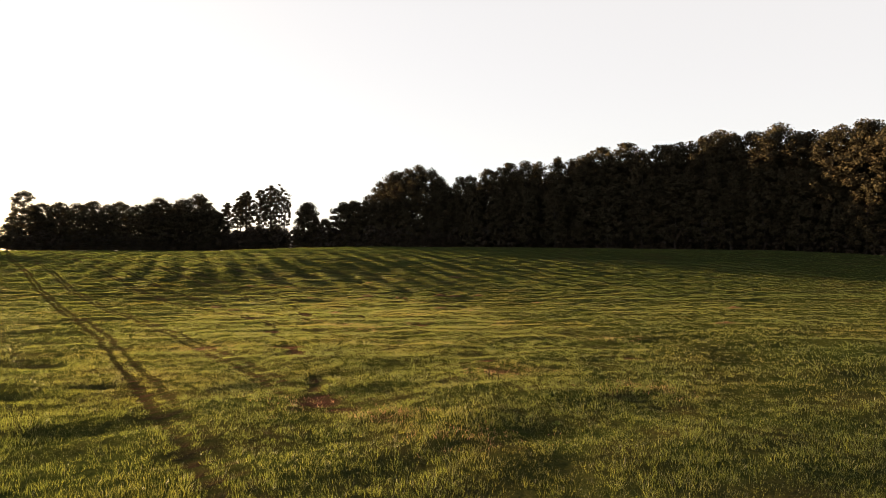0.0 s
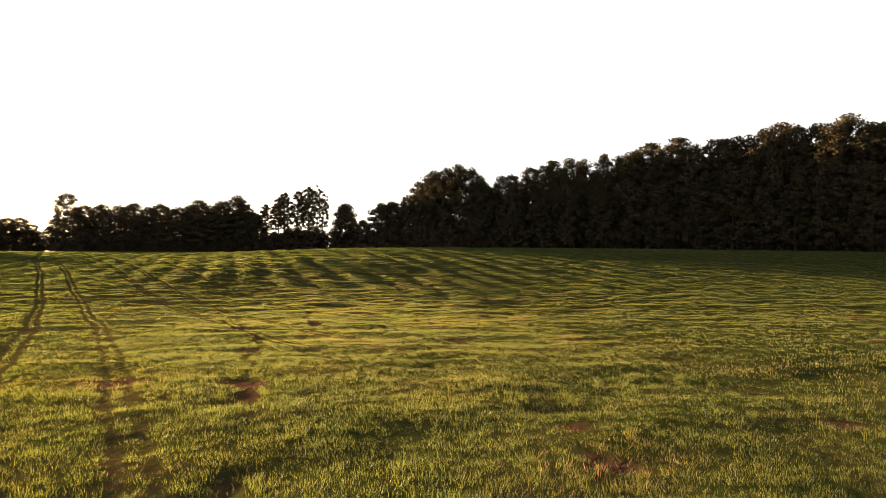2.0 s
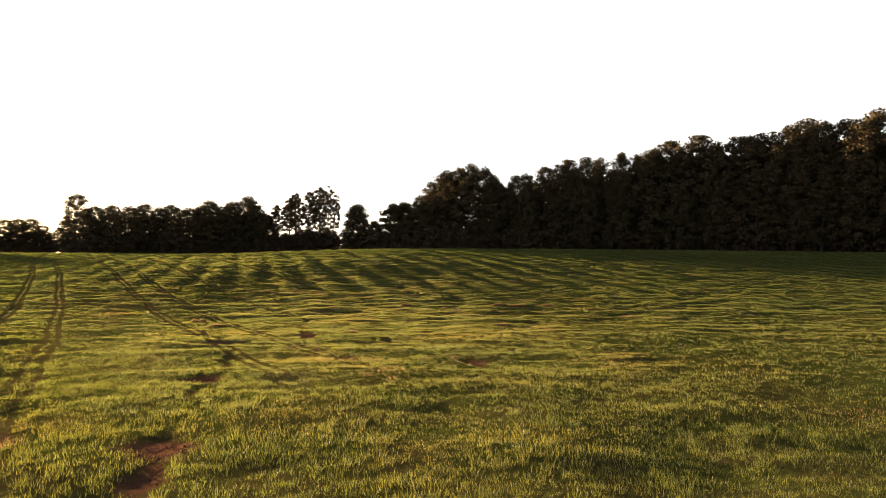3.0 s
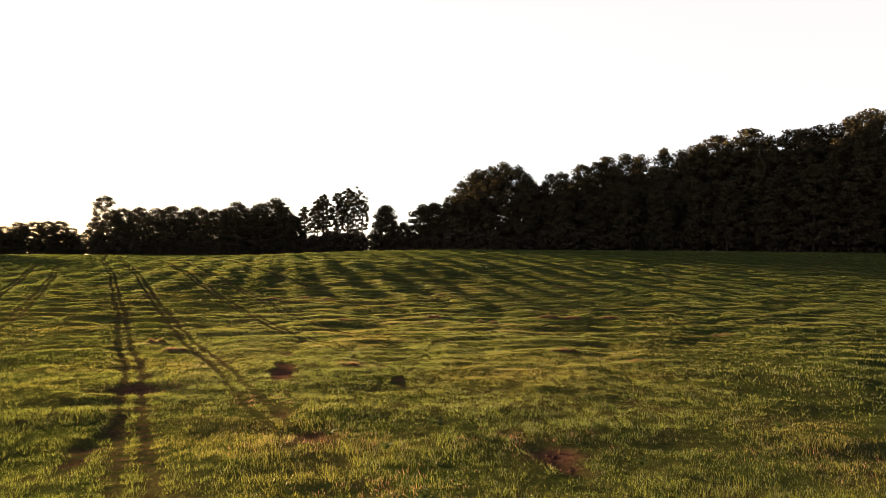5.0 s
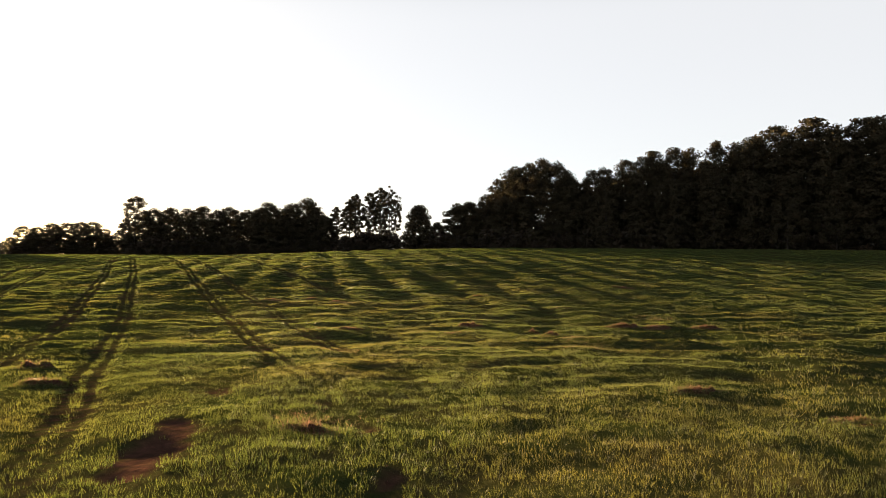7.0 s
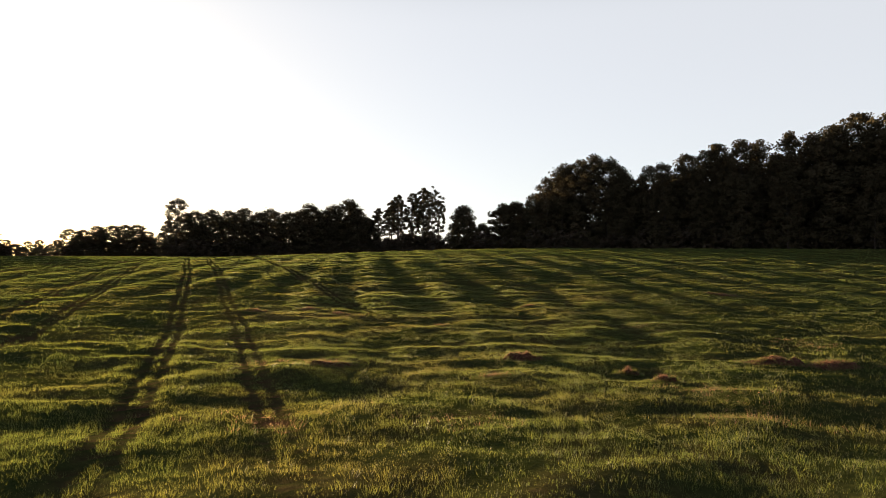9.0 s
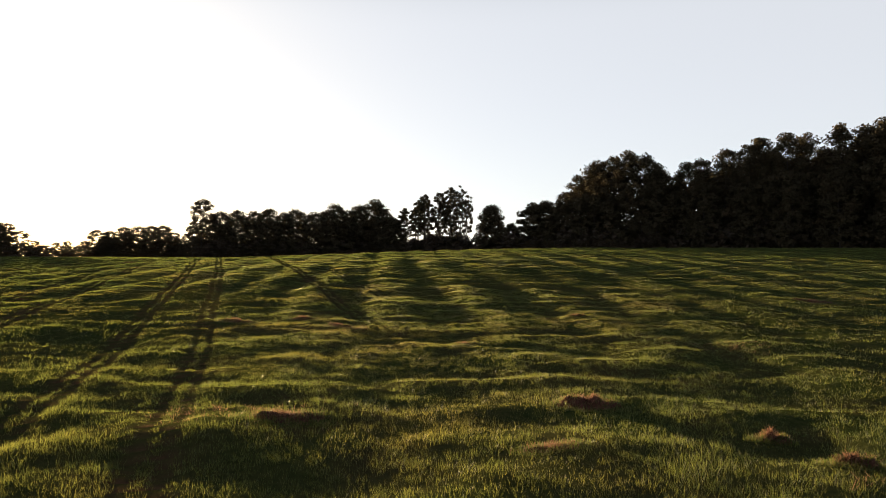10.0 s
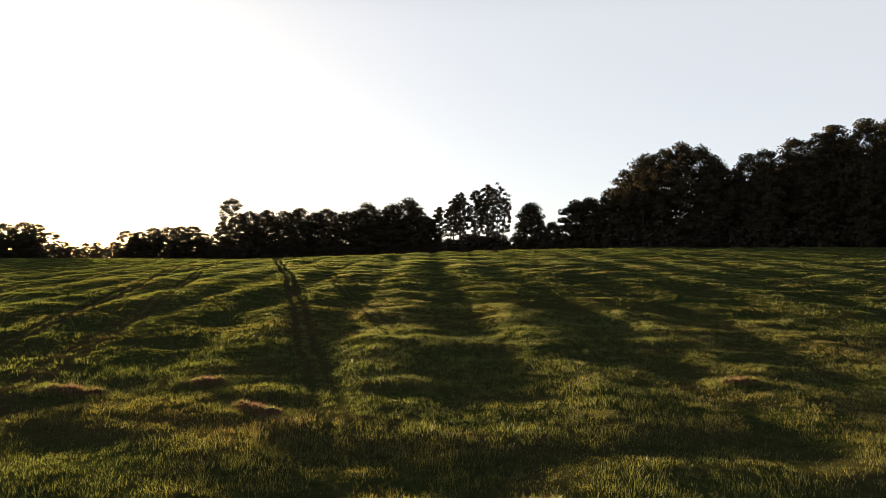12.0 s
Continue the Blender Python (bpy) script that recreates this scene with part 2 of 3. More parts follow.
def relief(x, y):
    """Small swells of the turf, drill ridges on the slope, ruts, pits and dips for humps' shade."""
    fade = 1 - smooth((np.hypot(x + 8, y - 40) - 90) / 60)
    a, b = 0.31 * x * -1 + 0.95 * y, 0.95 * x + 0.31 * y
    swell = 0.030 + 0.041 * smooth((y - 33) / 9) * (1 - 0.7 * smooth((y - 48) / 9))
    q, p = 0.92 * x + 0.39 * y, -0.39 * x + 0.92 * y
    z = swell * lumps(a / 0.75 + 0.8 * lumps(b / 2.6, a / 2.2), b / 1.75) + 0.4 * swell * lumps(a / 0.36, b / 0.8)
    z = z + 0.030 * smooth((y - 33) / 12) * lumps(q / 1.5 + 20 + 0.5 * lumps(q / 3, p / 3), p / 4.2 + 8) + 0.028 * lumps(x / 2.4 + 50, y / 2.4) + 0.034 * (1 - smooth((y - 28) / 8)) * lumps(x / 1.5 + 9, y / 1.5 + 70) + (0.015 + 0.018 * smooth((y - 24) / 9)) * lumps(x / 0.6, y / 0.6 + 31)
    z = z + 0.055 * smooth((y - 20) / 9) * (1 - 0.6 * smooth((y - 42) / 8)) * np.clip(lumps(x / 1.05 + 5, y / 0.9 + 90) - 0.1, 0, 1)       # tussocks
    q = q + 0.5 * lumps(x / 9, y / 9 + 70)
    ridge = 2 * math.pi * q / 3.05
    z = z + (0.054 - 0.024 * smooth((x - 5) / 25)) * (0.85 + 0.5 * lumps(q / 2.5 + 33, p / 7)) * smooth((y - 44) / 18) * (np.sin(ridge) + 0.18 * np.sin(2 * ridge + 0.6))
    foot = y - 43.6 - 0.04 * x + 0.7 * lumps(x / 4 + 11, y * 0 + 2.5)          # a low bank along the foot of the slope
    z = z + 0.075 * np.exp(-(foot / 0.8) ** 2) * (0.7 + 0.5 * lumps(x / 1.7 + 3, y * 0 + 7.5))
    _, deep = track_marks(x, y)
    return fade * (z - (0.05 + 0.045 * smooth((AX * x + AY * y - 24) / 12)) * deep - 0.045 * rills(x, y) - 0.02 * bare_patches(x, y) - 0.022 * hollows(x, y) - sum(0.13 * np.exp(-(((x - px) / r) ** 2 + ((y - py) / (0.6 * r)) ** 2)) for px, py, r in PITS_AND_SHADE))


def height(x, y):
    return land(x, y) + relief(x, y)


def ground_z(x, y):
    return float(height(np.array([float(x)]), np.array([float(y)]))[0])


def line_distance(x, y):
    """Distance from the straight stretch of plan that the near turf is built round."""
    ax, ay, bx, by = 0.0, 3.0, -11.0, 60.0
    t = np.clip(((x - ax) * (bx - ax) + (y - ay) * (by - ay)) / ((bx - ax) ** 2 + (by - ay) ** 2), 0, 1)
    return np.hypot(x - ax - t * (bx - ax), y - ay - t * (by - ay))


def grid_lines(low, high, step, wide_low, wide_high, wide_step, far, growth):
    """Close lines between low and high, wider ones out to wide_low and wide_high, then ever wider ones to far on both sides."""
    mid = list(np.arange(low, high + step / 2, step))
    up, s = list(np.arange(mid[-1] + wide_step, wide_high, wide_step)), wide_step
    while up[-1] < far:
        s *= growth
        up.append(up[-1] + s)
    down, s = list(np.arange(mid[0] - wide_step, wide_low, -wide_step)), wide_step
    while down[-1] > -far:
        s *= growth
        down.append(down[-1] - s)
    return np.array(down[::-1] + mid + up)


def sheet(name, gx, gy, mat):
    X, Y = np.meshgrid(gx, gy)
    x, y = X.ravel(), Y.ravel()
    co = np.column_stack([x, y, height(x, y)])
    n, m = len(gx), len(gy)
    i = (np.arange(m - 1)[:, None] * n + np.arange(n - 1)[None]).ravel()
    quads = np.column_stack([i, i + 1, i + 1 + n, i + n])
    me = quick_mesh(name, co, quads)
    me.polygons.foreach_set("use_smooth", np.ones(len(quads), bool))
    worn, _ = track_marks(x, y)
    bare = np.clip(np.maximum(worn * 0.9, bare_patches(x, y)) + 0.12 * smooth(lumps(x / 3.1, y / 3.1) * 2 - 0.6), 0, 1)
    bare = np.maximum(bare, (0.10 + 0.2 * lumps(x / 0.7, y / 0.7)) * (1 - smooth((line_distance(x, y) - 4) / 10)))
    me.attributes.new("bare", "FLOAT", "POINT").data.foreach_set("value", bare.astype(np.float32))
    me.materials.append(mat)
    return new(name, me)


def quick_mesh(name, co, faces):
    """A mesh from arrays: corners, and faces of three or four corners each."""
    me = bpy.data.meshes.new(name)
    k = faces.shape[1]
    me.vertices.add(len(co))
    me.vertices.foreach_set("co", np.ascontiguousarray(co, np.float32).ravel())
    me.loops.add(faces.size)
    me.loops.foreach_set("vertex_index", np.ascontiguousarray(faces, np.int32).ravel())
    me.polygons.add(len(faces))
    me.polygons.foreach_set("loop_start", np.arange(0, faces.size, k, dtype=np.int32))
    me.update(calc_edges=True)
    return me


ground = sheet("ground", grid_lines(-26, 9, 0.2, -72, 66, 0.55, 2600, 1.2), grid_lines(3, 62, 0.2, -2, 126, 0.55, 2600, 1.2), M_GROUND)
tagged(ground, "rolling field of red clay under short green turf", "field", kind="structure")


def blades(name, x, y, tall, wide, lean, mat, each=1, gather=0.0):
    """A tuft of blades of grass at every place given; a blade tapers to its tip and leans outward from its tuft."""
    x, y = np.repeat(x, each), np.repeat(y, each)
    n = len(x)
    h = np.repeat(tall, each) * (0.55 + 0.6 * rng.random(n))
    turn, tilt = rng.random(n) * 2 * math.pi, rng.random(n) * 2 * math.pi
    off = gather * np.sqrt(rng.random(n))
    x, y = x + off * np.cos(tilt), y + off * np.sin(tilt)
    z = height(x, y) - 0.01
    w = wide * (0.7 + 0.6 * rng.random(n)) / 2
    l = h * lean * rng.random(n)
    base, side = np.column_stack([x, y, z]), np.column_stack([np.cos(turn) * w, np.sin(turn) * w, np.zeros(n)])
    top = base + np.column_stack([np.cos(tilt) * l, np.sin(tilt) * l, h])
    co = np.stack([base - side, base + side, top], 1).reshape(-1, 3)
    me = quick_mesh(name, co, np.arange(3 * n).reshape(-1, 3))
    me.materials.append(mat)
    return new(name, me)


def turf_places(n, box, keep, patchy=1.0):
    x = box[0] + (box[1] - box[0]) * rng.random(n)
    y = box[2] + (box[3] - box[2]) * rng.random(n)
    worn, _ = track_marks(x, y)
    bare = np.maximum((0.50 + 0.34 * smooth((AX * x + AY * y - 22) / 12)) * worn, 1.15 * bare_patches(x, y))
    thin = 0.84 + patchy * (0.42 * lumps(x / 0.30, y / 0.30) + 0.16 * lumps(x / 2.2, y / 2.2 + 12))
    ok = rng.random(n) < keep(x, y) * np.clip(thin, 0.36, 1) * np.clip(1 - 1.15 * bare, 0.015, 1)
    return x[ok], y[ok]


def tallness(x, y):
    worn, _ = track_marks(x, y)
    return (1 - 0.6 * worn) * np.clip(1 + 0.4 * lumps(x / 1.1 + 5, y / 1.1) + 0.35 * lumps(x / 0.38, y / 0.38) + 0.35 * (rng.random(len(x)) - 0.5), 0.35, 1.8)


def grass():
    x, y = turf_places(330000, (-25, 14, 3.5, 64), lambda x, y: 1 - smooth((line_distance(x, y) - 3.8) / 5.6))
    near = blades("grass", x, y, 0.065 * tallness(x, y), 0.0038, 0.8, M_GRASS, 14, 0.072)
    tagged(near, "short green winter wheat in tufts over red clay", "grass", kind="stuff")
    x, y = turf_places(330000, (-46, 46, 4, 88), lambda x, y: smooth((line_distance(x, y) - 4) / 4) * (1 - 0.6 * smooth((line_distance(x, y) - 18) / 16)))
    width = 0.006 + 0.0009 * np.clip(line_distance(x, y) - 4, 0, 13)
    mid = blades("grass", x, y, 0.062 * tallness(x, y), np.repeat(width, 5), 0.95, M_GRASS, 5, 0.08)
    tagged(mid, "short green winter wheat across the dip", "grass", kind="stuff")
    x, y = turf_places(1150000, (-95, 95, 45, 130), lambda x, y: smooth((line_distance(x, y) - 9) / 14) * (1 - 0.8 * smooth((line_distance(x, y) - 18) / 36)), 0.3)
    far = blades("grass", x, y, 0.040 * np.sqrt(tallness(x, y)), 0.030 + 0.0024 * np.clip(line_distance(x, y) - 14, 0, 60), 1.6, M_FAR)
    tagged(far, "short green winter wheat on the slope", "grass", kind="stuff")
    x = np.concatenate([rng.normal(px, 0.9 * r, 50) for px, py, r in DRY_SPOTS])
    y = np.concatenate([rng.normal(py, 0.7 * r, 50) for px, py, r in DRY_SPOTS])
    dry = blades("grass", x, y, 0.065 * tallness(x, y), 0.006, 1.4, M_DRY, 6, 0.07)
    tagged(dry, "withered reddish straw in patches among the wheat", "dry grass", kind="stuff")


def clods(n):
    """Crumbs of clay on the bare patches, in the rills and along the wheel ruts."""
    x, y = -16 + 24 * rng.random(n), 4 + 54 * rng.random(n)
    worn, _ = track_marks(x, y)
    ok = rng.random(n) < np.clip(np.maximum(bare_patches(x, y) - 0.8 * hollows(x, y), 0.3 * worn) * 0.9 - 0.15, 0.0, 1) * (line_distance(x, y) < 9)
    x, y = x[ok], y[ok]
    m = len(x)
    size = 0.006 + 0.022 * rng.random(m) ** 2.5
    base = np.array([(1, 0, 0), (-1, 0, 0), (0, 1, 0), (0, -1, 0), (0, 0, 0.8), (0, 0, -0.8)], float)
    co = base[None] * size[:, None, None] * (0.6 + 0.7 * rng.random((m, 6, 1))) + 0.3 * size[:, None, None] * rng.normal(size=(m, 6, 3))
    co += np.column_stack([x, y, height(x, y) + 0.35 * size])[:, None]
    tri = np.array([(0, 2, 4), (2, 1, 4), (1, 3, 4), (3, 0, 4), (2, 0, 5), (1, 2, 5), (3, 1, 5), (0, 3, 5)])
    me = quick_mesh("clods", co.reshape(-1, 3), (tri[None] + 6 * np.arange(m)[:, None, None]).reshape(-1, 3))
    me.materials.append(M_SOIL)
    tagged(new("clods", me), "small crumbled clods of red clay on bare soil", "soil", kind="stuff")


# Patches of withered grass: x, y, radius
DRY_SPOTS = [(-9.7, 44.0, 0.5), (-8.2, 39.5, 0.5), (-5.6, 40.3, 0.5), (-12.7, 52.2, 0.5), (-1.7, 41.8, 0.5), (-2.1, 43.4, 0.5), (-10.8, 43.5, 0.4), (-5.6, 31.9, 0.4), (-8.6, 27.4, 0.6),
             (-5.8, 26.9, 0.5), (-3.9, 24.3, 0.6), (-2.6, 22.6, 0.5), (-1.3, 24.6, 0.5), (2.0, 24.6, 0.6), (-6.5, 16.5, 0.5), (-0.7, 8.6, 0.4), (0.3, 7.4, 0.5),
             (1.2, 12.3, 0.6), (-2.6, 21.8, 0.5), (3.5, 10.5, 0.5), (5.2, 19.0, 0.6), (-2.0, 9.6, 0.6), (1.5, 50.5, 0.6), (-3.0, 52.5, 0.6)]
grass()
clods(160000)


# ---- trees ----
EDGE = "trees along the field's edge"


def part(name, bm, material, parent, label=""):
    """Links a bmesh, or a ready mesh, as one mesh object under a thing or a part."""
    if isinstance(bm, bpy.types.Mesh):
        me = bm
    else:
        me = bpy.data.meshes.new(name)
        bm.to_mesh(me)
        bm.free()
    me.materials.append(material)
    ob = new(name, me)
    ob.parent = parent
    return tagged(ob, label)


def tube(rings, sides=7):
    """Corners and faces of a tapered tube through rings of (centre, radius)."""
    co, faces = [], []
    for k, (c, r) in enumerate(rings):
        c = np.array(c, float)
        ahead = np.array(rings[min(k + 1, len(rings) - 1)][0], float) - np.array(rings[max(k - 1, 0)][0], float)
        ahead = ahead / (np.linalg.norm(ahead) + 1e-9)
        u = np.cross(ahead, (0.31, 0.95, 0.02))
        u = u / (np.linalg.norm(u) + 1e-9)
        v = np.cross(ahead, u)
        for s in range(sides):
            t = 2 * math.pi * s / sides
            co.append(c + r * (math.cos(t) * u + math.sin(t) * v))
        if k:
            a, b = (k - 1) * sides, k * sides
            faces += [(a + s, a + (s + 1) % sides, b + (s + 1) % sides, b + s) for s in range(sides)]
    return co, faces


def merged(tubes):
    co, faces = [], []
    for c, f in tubes:
        k = len(co)
        co += c
        faces += [tuple(i + k for i in q) for q in f]
    return np.array(co), np.array(faces)


def joined_tubes(name, tubes):
    return quick_mesh(name, *merged(tubes))


def spray_corners(centres, radii, count, size, r):
    """Corners of clumps of small three-cornered sprays of leaves round the centres given."""
    c = np.repeat(np.array(centres, float), count, 0)
    rad = np.repeat(np.array(radii, float), count, 0)
    n = len(c)
    d = r.normal(size=(n, 3))
    d /= np.linalg.norm(d, axis=1)[:, None]
    d[:, 2] = np.where(d[:, 2] < -0.55, -0.55, d[:, 2])           # clumps are flat beneath and puffed above
    p = c + d * rad * (r.random(n) ** 0.36)[:, None]
    out = d + 0.55 * r.normal(size=(n, 3))
    a = np.cross(out, r.normal(size=(n, 3)))
    b = np.cross(out, a)
    a /= np.linalg.norm(a, axis=1)[:, None]
    b /= np.linalg.norm(b, axis=1)[:, None]
    s = (size * (0.55 + 0.9 * r.random(n)))[:, None]
    return np.stack([p - 0.5 * s * a, p + 0.5 * s * a, p + 0.75 * s * b], 1).reshape(-1, 3)


def sprays(name, centres, radii, count, size, r):
    co = spray_corners(centres, radii, count, size, r)
    return quick_mesh(name, co, np.arange(len(co)).reshape(-1, 3))


def crown_plan(seed, tall, crown_from, half, clumps, shape, stem, spread):
    """Tubes of a tapered trunk and its limbs, and the centres and radii of the crown's clumps. shape(u): the crown's half width at u of its height."""
    r = np.random.default_rng(seed)
    sway = r.normal(size=2) * 0.02 * tall
    rings = []
    for k in range(9):
        u = k / 8
        rings.append(((sway[0] * u * u, sway[1] * u * u, -0.4 + u * tall * 0.97), tall * stem * (1.25 if k == 0 else 1 - 0.88 * u)))
    tubes, centres, radii = [tube(rings)], [], []
    for k in range(clumps):
        u = (k + r.random()) / clumps
        z = tall * (crown_from + (1 - crown_from) * u)
        turn = k * 2.4 + r.normal() * 0.5
        out = half * shape(u) * (0.35 + 0.65 * r.random() ** 0.6)
        v = z / tall
        foot = np.array([sway[0] * v * v, sway[1] * v * v, z - 0.25 * out - 0.3])
        tip = np.array([foot[0] + math.cos(turn) * out, foot[1] + math.sin(turn) * out, z + 0.15 * out * r.normal()])
        if k % 2 == 0 and out > 0.6:
            thick = tall * stem * 0.26 * (1.1 - 0.8 * u)
            mid = (foot + tip) / 2 + np.array([0, 0, -0.06 * out])
            tubes.append(tube([(foot, thick), (mid, thick * 0.7), (tip, thick * 0.25)], 3))
        centres.append(tip)
        q = half * spread * (0.20 + 0.16 * r.random())
        radii.append((q, q, q * (0.75 + 0.25 * r.random())))
    return tubes, centres, radii, r


def tree(name, seed, tall, crown_from, half, clumps, count, size, leaves, shape, label, category, group, stem=0.012, spread=1.0):
    """A tree with a tapered trunk, limbs and a crown of many clumps."""
    root = new(name)
    tubes, centres, radii, r = crown_plan(seed, tall, crown_from, half, clumps, shape, stem, spread)
    part("trunk", joined_tubes("trunk", tubes), M_BARK, root)
    part("crown", sprays("crown", centres, radii, count, size, r), leaves, root)
    return tagged(root, label, category, group)


def inner_tree(seed, tall, crown_from, half, clumps, count, size, shape, spread):
    """Corners and faces of a tree of the inner wood: its trunk and its crown."""
    tubes, centres, radii, r = crown_plan(seed, tall, crown_from, half, clumps, shape, 0.012, spread)
    co, faces = merged(tubes)
    leaf = spray_corners(centres, radii, count, size, r)
    return {"trunk": (co, faces), "crown": (leaf, np.arange(len(leaf)).reshape(-1, 3))}


def forked_tree(seed, tall):
    """A half-bare broadleaf tree: a short trunk that forks into steep limbs, with twigs and thin leaf at their ends."""
    r = np.random.default_rng(seed)
    root = new("bare_tree")
    fork = 0.33 * tall
    tubes = [tube([((0, 0, -0.4), 0.34), ((0.05, 0, 0.4 * fork), 0.27), ((0, 0.05, fork), 0.24)])]
    centres, radii = [], []
    for k in range(7):
        turn, out, top = 0.9 * k + r.normal() * 0.2, (0.6, 3.3, 2.2, 3.6, 1.4, 3.0, 2.6)[k], tall * (1.0, 0.86, 0.95, 0.8, 0.97, 0.74, 0.9)[k]
        way = np.array([math.cos(turn), math.sin(turn), 0.0])
        start = np.array([0, 0, fork * (0.8 + 0.2 * r.random())])
        knee = start + way * out * 0.62 + np.array([0, 0, 0.34 * (top - fork)])
        tip = start * np.array([1, 1, 0]) + way * out + np.array([0, 0, top])
        tubes.append(tube([(start, 0.17), ((start + knee) / 2 + way * 0.1 * out, 0.14), (knee, 0.12), ((knee + tip) / 2, 0.08), (tip, 0.03)], 5))
        for j in range(13):
            u = 0.28 + 0.72 * (j + r.random()) / 13
            foot = knee + (tip - knee) * u if u > 0.4 else start + (knee - start) * (0.4 + u)
            d = r.normal(size=3) * np.array([1, 1, 0.5]) + np.array([0, 0, 0.7])
            end = foot + d / np.linalg.norm(d) * (0.7 + 1.0 * r.random())
            tubes.append(tube([(foot, 0.045), ((foot + end) / 2 + r.normal(size=3) * 0.08, 0.03), (end, 0.012)], 3))
            if u > 0.45:
                centres.append(end)
                q = 0.5 + 0.45 * r.random()
                radii.append((q, q, 0.8 * q))
    part("trunk", joined_tubes("trunk", tubes), M_BARK, root)
    part("crown", sprays("crown", centres, radii, 64, 0.32, r), M_PINE, root, "thin dark leaf")
    return tagged(root, "half-bare broadleaf tree with forked upright limbs", "tree", EDGE)


def dome(u):
    return math.sqrt(max(0.0, 1 - (1.15 * u - 0.15) ** 2)) * (0.75 + 0.25 * min(1.0, 4 * u))


def cone(u):
    return 1.05 - 0.75 * u


def flask(u):
    return math.sin(math.pi * min(1.0, 0.18 + 0.8 * u)) ** 0.7


NOMINAL = 25.0
FULL = [tree("pine_tree", 11 + k, NOMINAL, 0.14, 4.6, 90, 105, 0.40, M_PINE, dome, "tall dark green pine with a dense rounded crown", "tree", EDGE, stem=0.009, spread=0.95) for k in range(5)]
CONE = [tree("pine_tree", 111 + k, NOMINAL, 0.18, 4.8, 84, 100, 0.40, M_PINE, cone, "tall dark pine with a tapering crown", "tree", EDGE, stem=0.009, spread=0.88) for k in range(3)]
RANK = [tree("pine_tree", 131 + k, NOMINAL, 0.16, 4.4, 52, 38, 0.72, M_PINE, dome, "tall dark pine in the second rank of the wood", "tree", EDGE, stem=0.009, spread=1.15) for k in range(3)]
UMBRELLA = [tree("pine_tree", 141 + k, NOMINAL, 0.48, 4.8, 64, 115, 0.38, M_PINE, dome, "tall pine with a broad crown above a bare trunk", "tree", EDGE, stem=0.011, spread=0.85) for k in range(3)]
EDGED = [tree("pine_tree", 21 + k, NOMINAL, 0.04, 5.4, 95, 76, 0.48, M_PINE, dome, "dark evergreen edge tree, leafy almost to the ground", "tree", EDGE, spread=0.9) for k in range(4)]
BACK = [inner_tree(91 + k, NOMINAL, 0.06, 5.0, 26, 28, 1.3, dome, 1.4) for k in range(3)]
OPEN = [tree("pine_tree", 31 + k, NOMINAL, 0.47, 3.1, 54, 100, 0.40, M_PINE, flask, "tall slim pine with a rounded crown and bare lower trunk", "tree", EDGE, stem=0.014, spread=0.8) for k in range(4)]
SPARSE = [forked_tree(41, NOMINAL)]
ROUND = [tree("cedar_tree", 51 + k, NOMINAL, 0.08, 6.6, 120, 140, 0.62, M_PINE, dome, "broad dark evergreen tree with foliage to the ground", "tree", EDGE, spread=0.95) for k in range(2)]
SHRUB = [tree("shrub", 71 + k, 5.0, 0.0, 2.4, 22, 36, 0.40, M_BROWN, dome, "low brownish thicket shrub at the foot of the wood", "shrub", "shrubs along the field's edge", spread=1.15) for k in range(3)]
USED = set()
pick = random.Random(5)


def stand(kinds, x, y, tall, nominal=NOMINAL, wide=1.0):
    """Sets the next tree of a kind on the ground at x, y, scaled to its height."""
    src = next((k for k in kinds if k.name not in USED), None) or pick.choice(kinds)
    k = tall / nominal
    m = pose(x, y, ground_z(x, y), 0, 0, pick.uniform(0, 360)) @ Matrix.Diagonal((k * wide, k * wide, k, 1))
    if src.name in USED:
        return copy_thing(src, m @ Matrix.Diagonal((*(1 / v for v in src.scale), 1)))
    USED.add(src.name)
    src.matrix_basis = m
    return src


# Each row: x, y, height
LEFT_WOOD = [(-129.8, 183.8, 10.0), (-128.0, 185.2, 17.6), (-124.3, 189.2, 14.4), (-121.5, 193.1, 15.0), (-118.5, 197.0, 14.9), (-115.8, 200.3, 15.9), (-112.4, 204.2, 15.1),
             (-109.4, 207.4, 16.1), (-105.6, 211.3, 15.4), (-101.9, 214.8, 16.3), (-99.7, 216.9, 18.3), (-96.5, 219.7, 16.7), (-93.5, 222.3, 18.3), (-90.6, 224.2, 20.3), (-86.6, 224.8, 16.2)]
THIN_TREES = [(-79.6, 225.6, 17.5), (-75.2, 226.0, 20.1), (-72.7, 226.2, 21.8), (-68.4, 226.4, 22.2), (-64.3, 226.6, 23.9), (-60.2, 226.2, 23.4)]
LOW_TREES = [(-83.3, 225.2, 13.7), (-49.2, 222.3, 16.7), (-42.5, 219.6, 11.0), (-35.3, 216.4, 16.4), (-31.0, 214.4, 16.7)]
DOME_GROVE = [(-25.2, 210.7, 19.3), (-20.9, 207.3, 23.4), (-16.8, 203.9, 26.2), (-12.8, 200.4, 27.1), (-8.4, 196.6, 27.5), (-4.7, 195.5, 26.1), (-1.1, 194.4, 23.6), (2.0, 193.4, 21.8)]
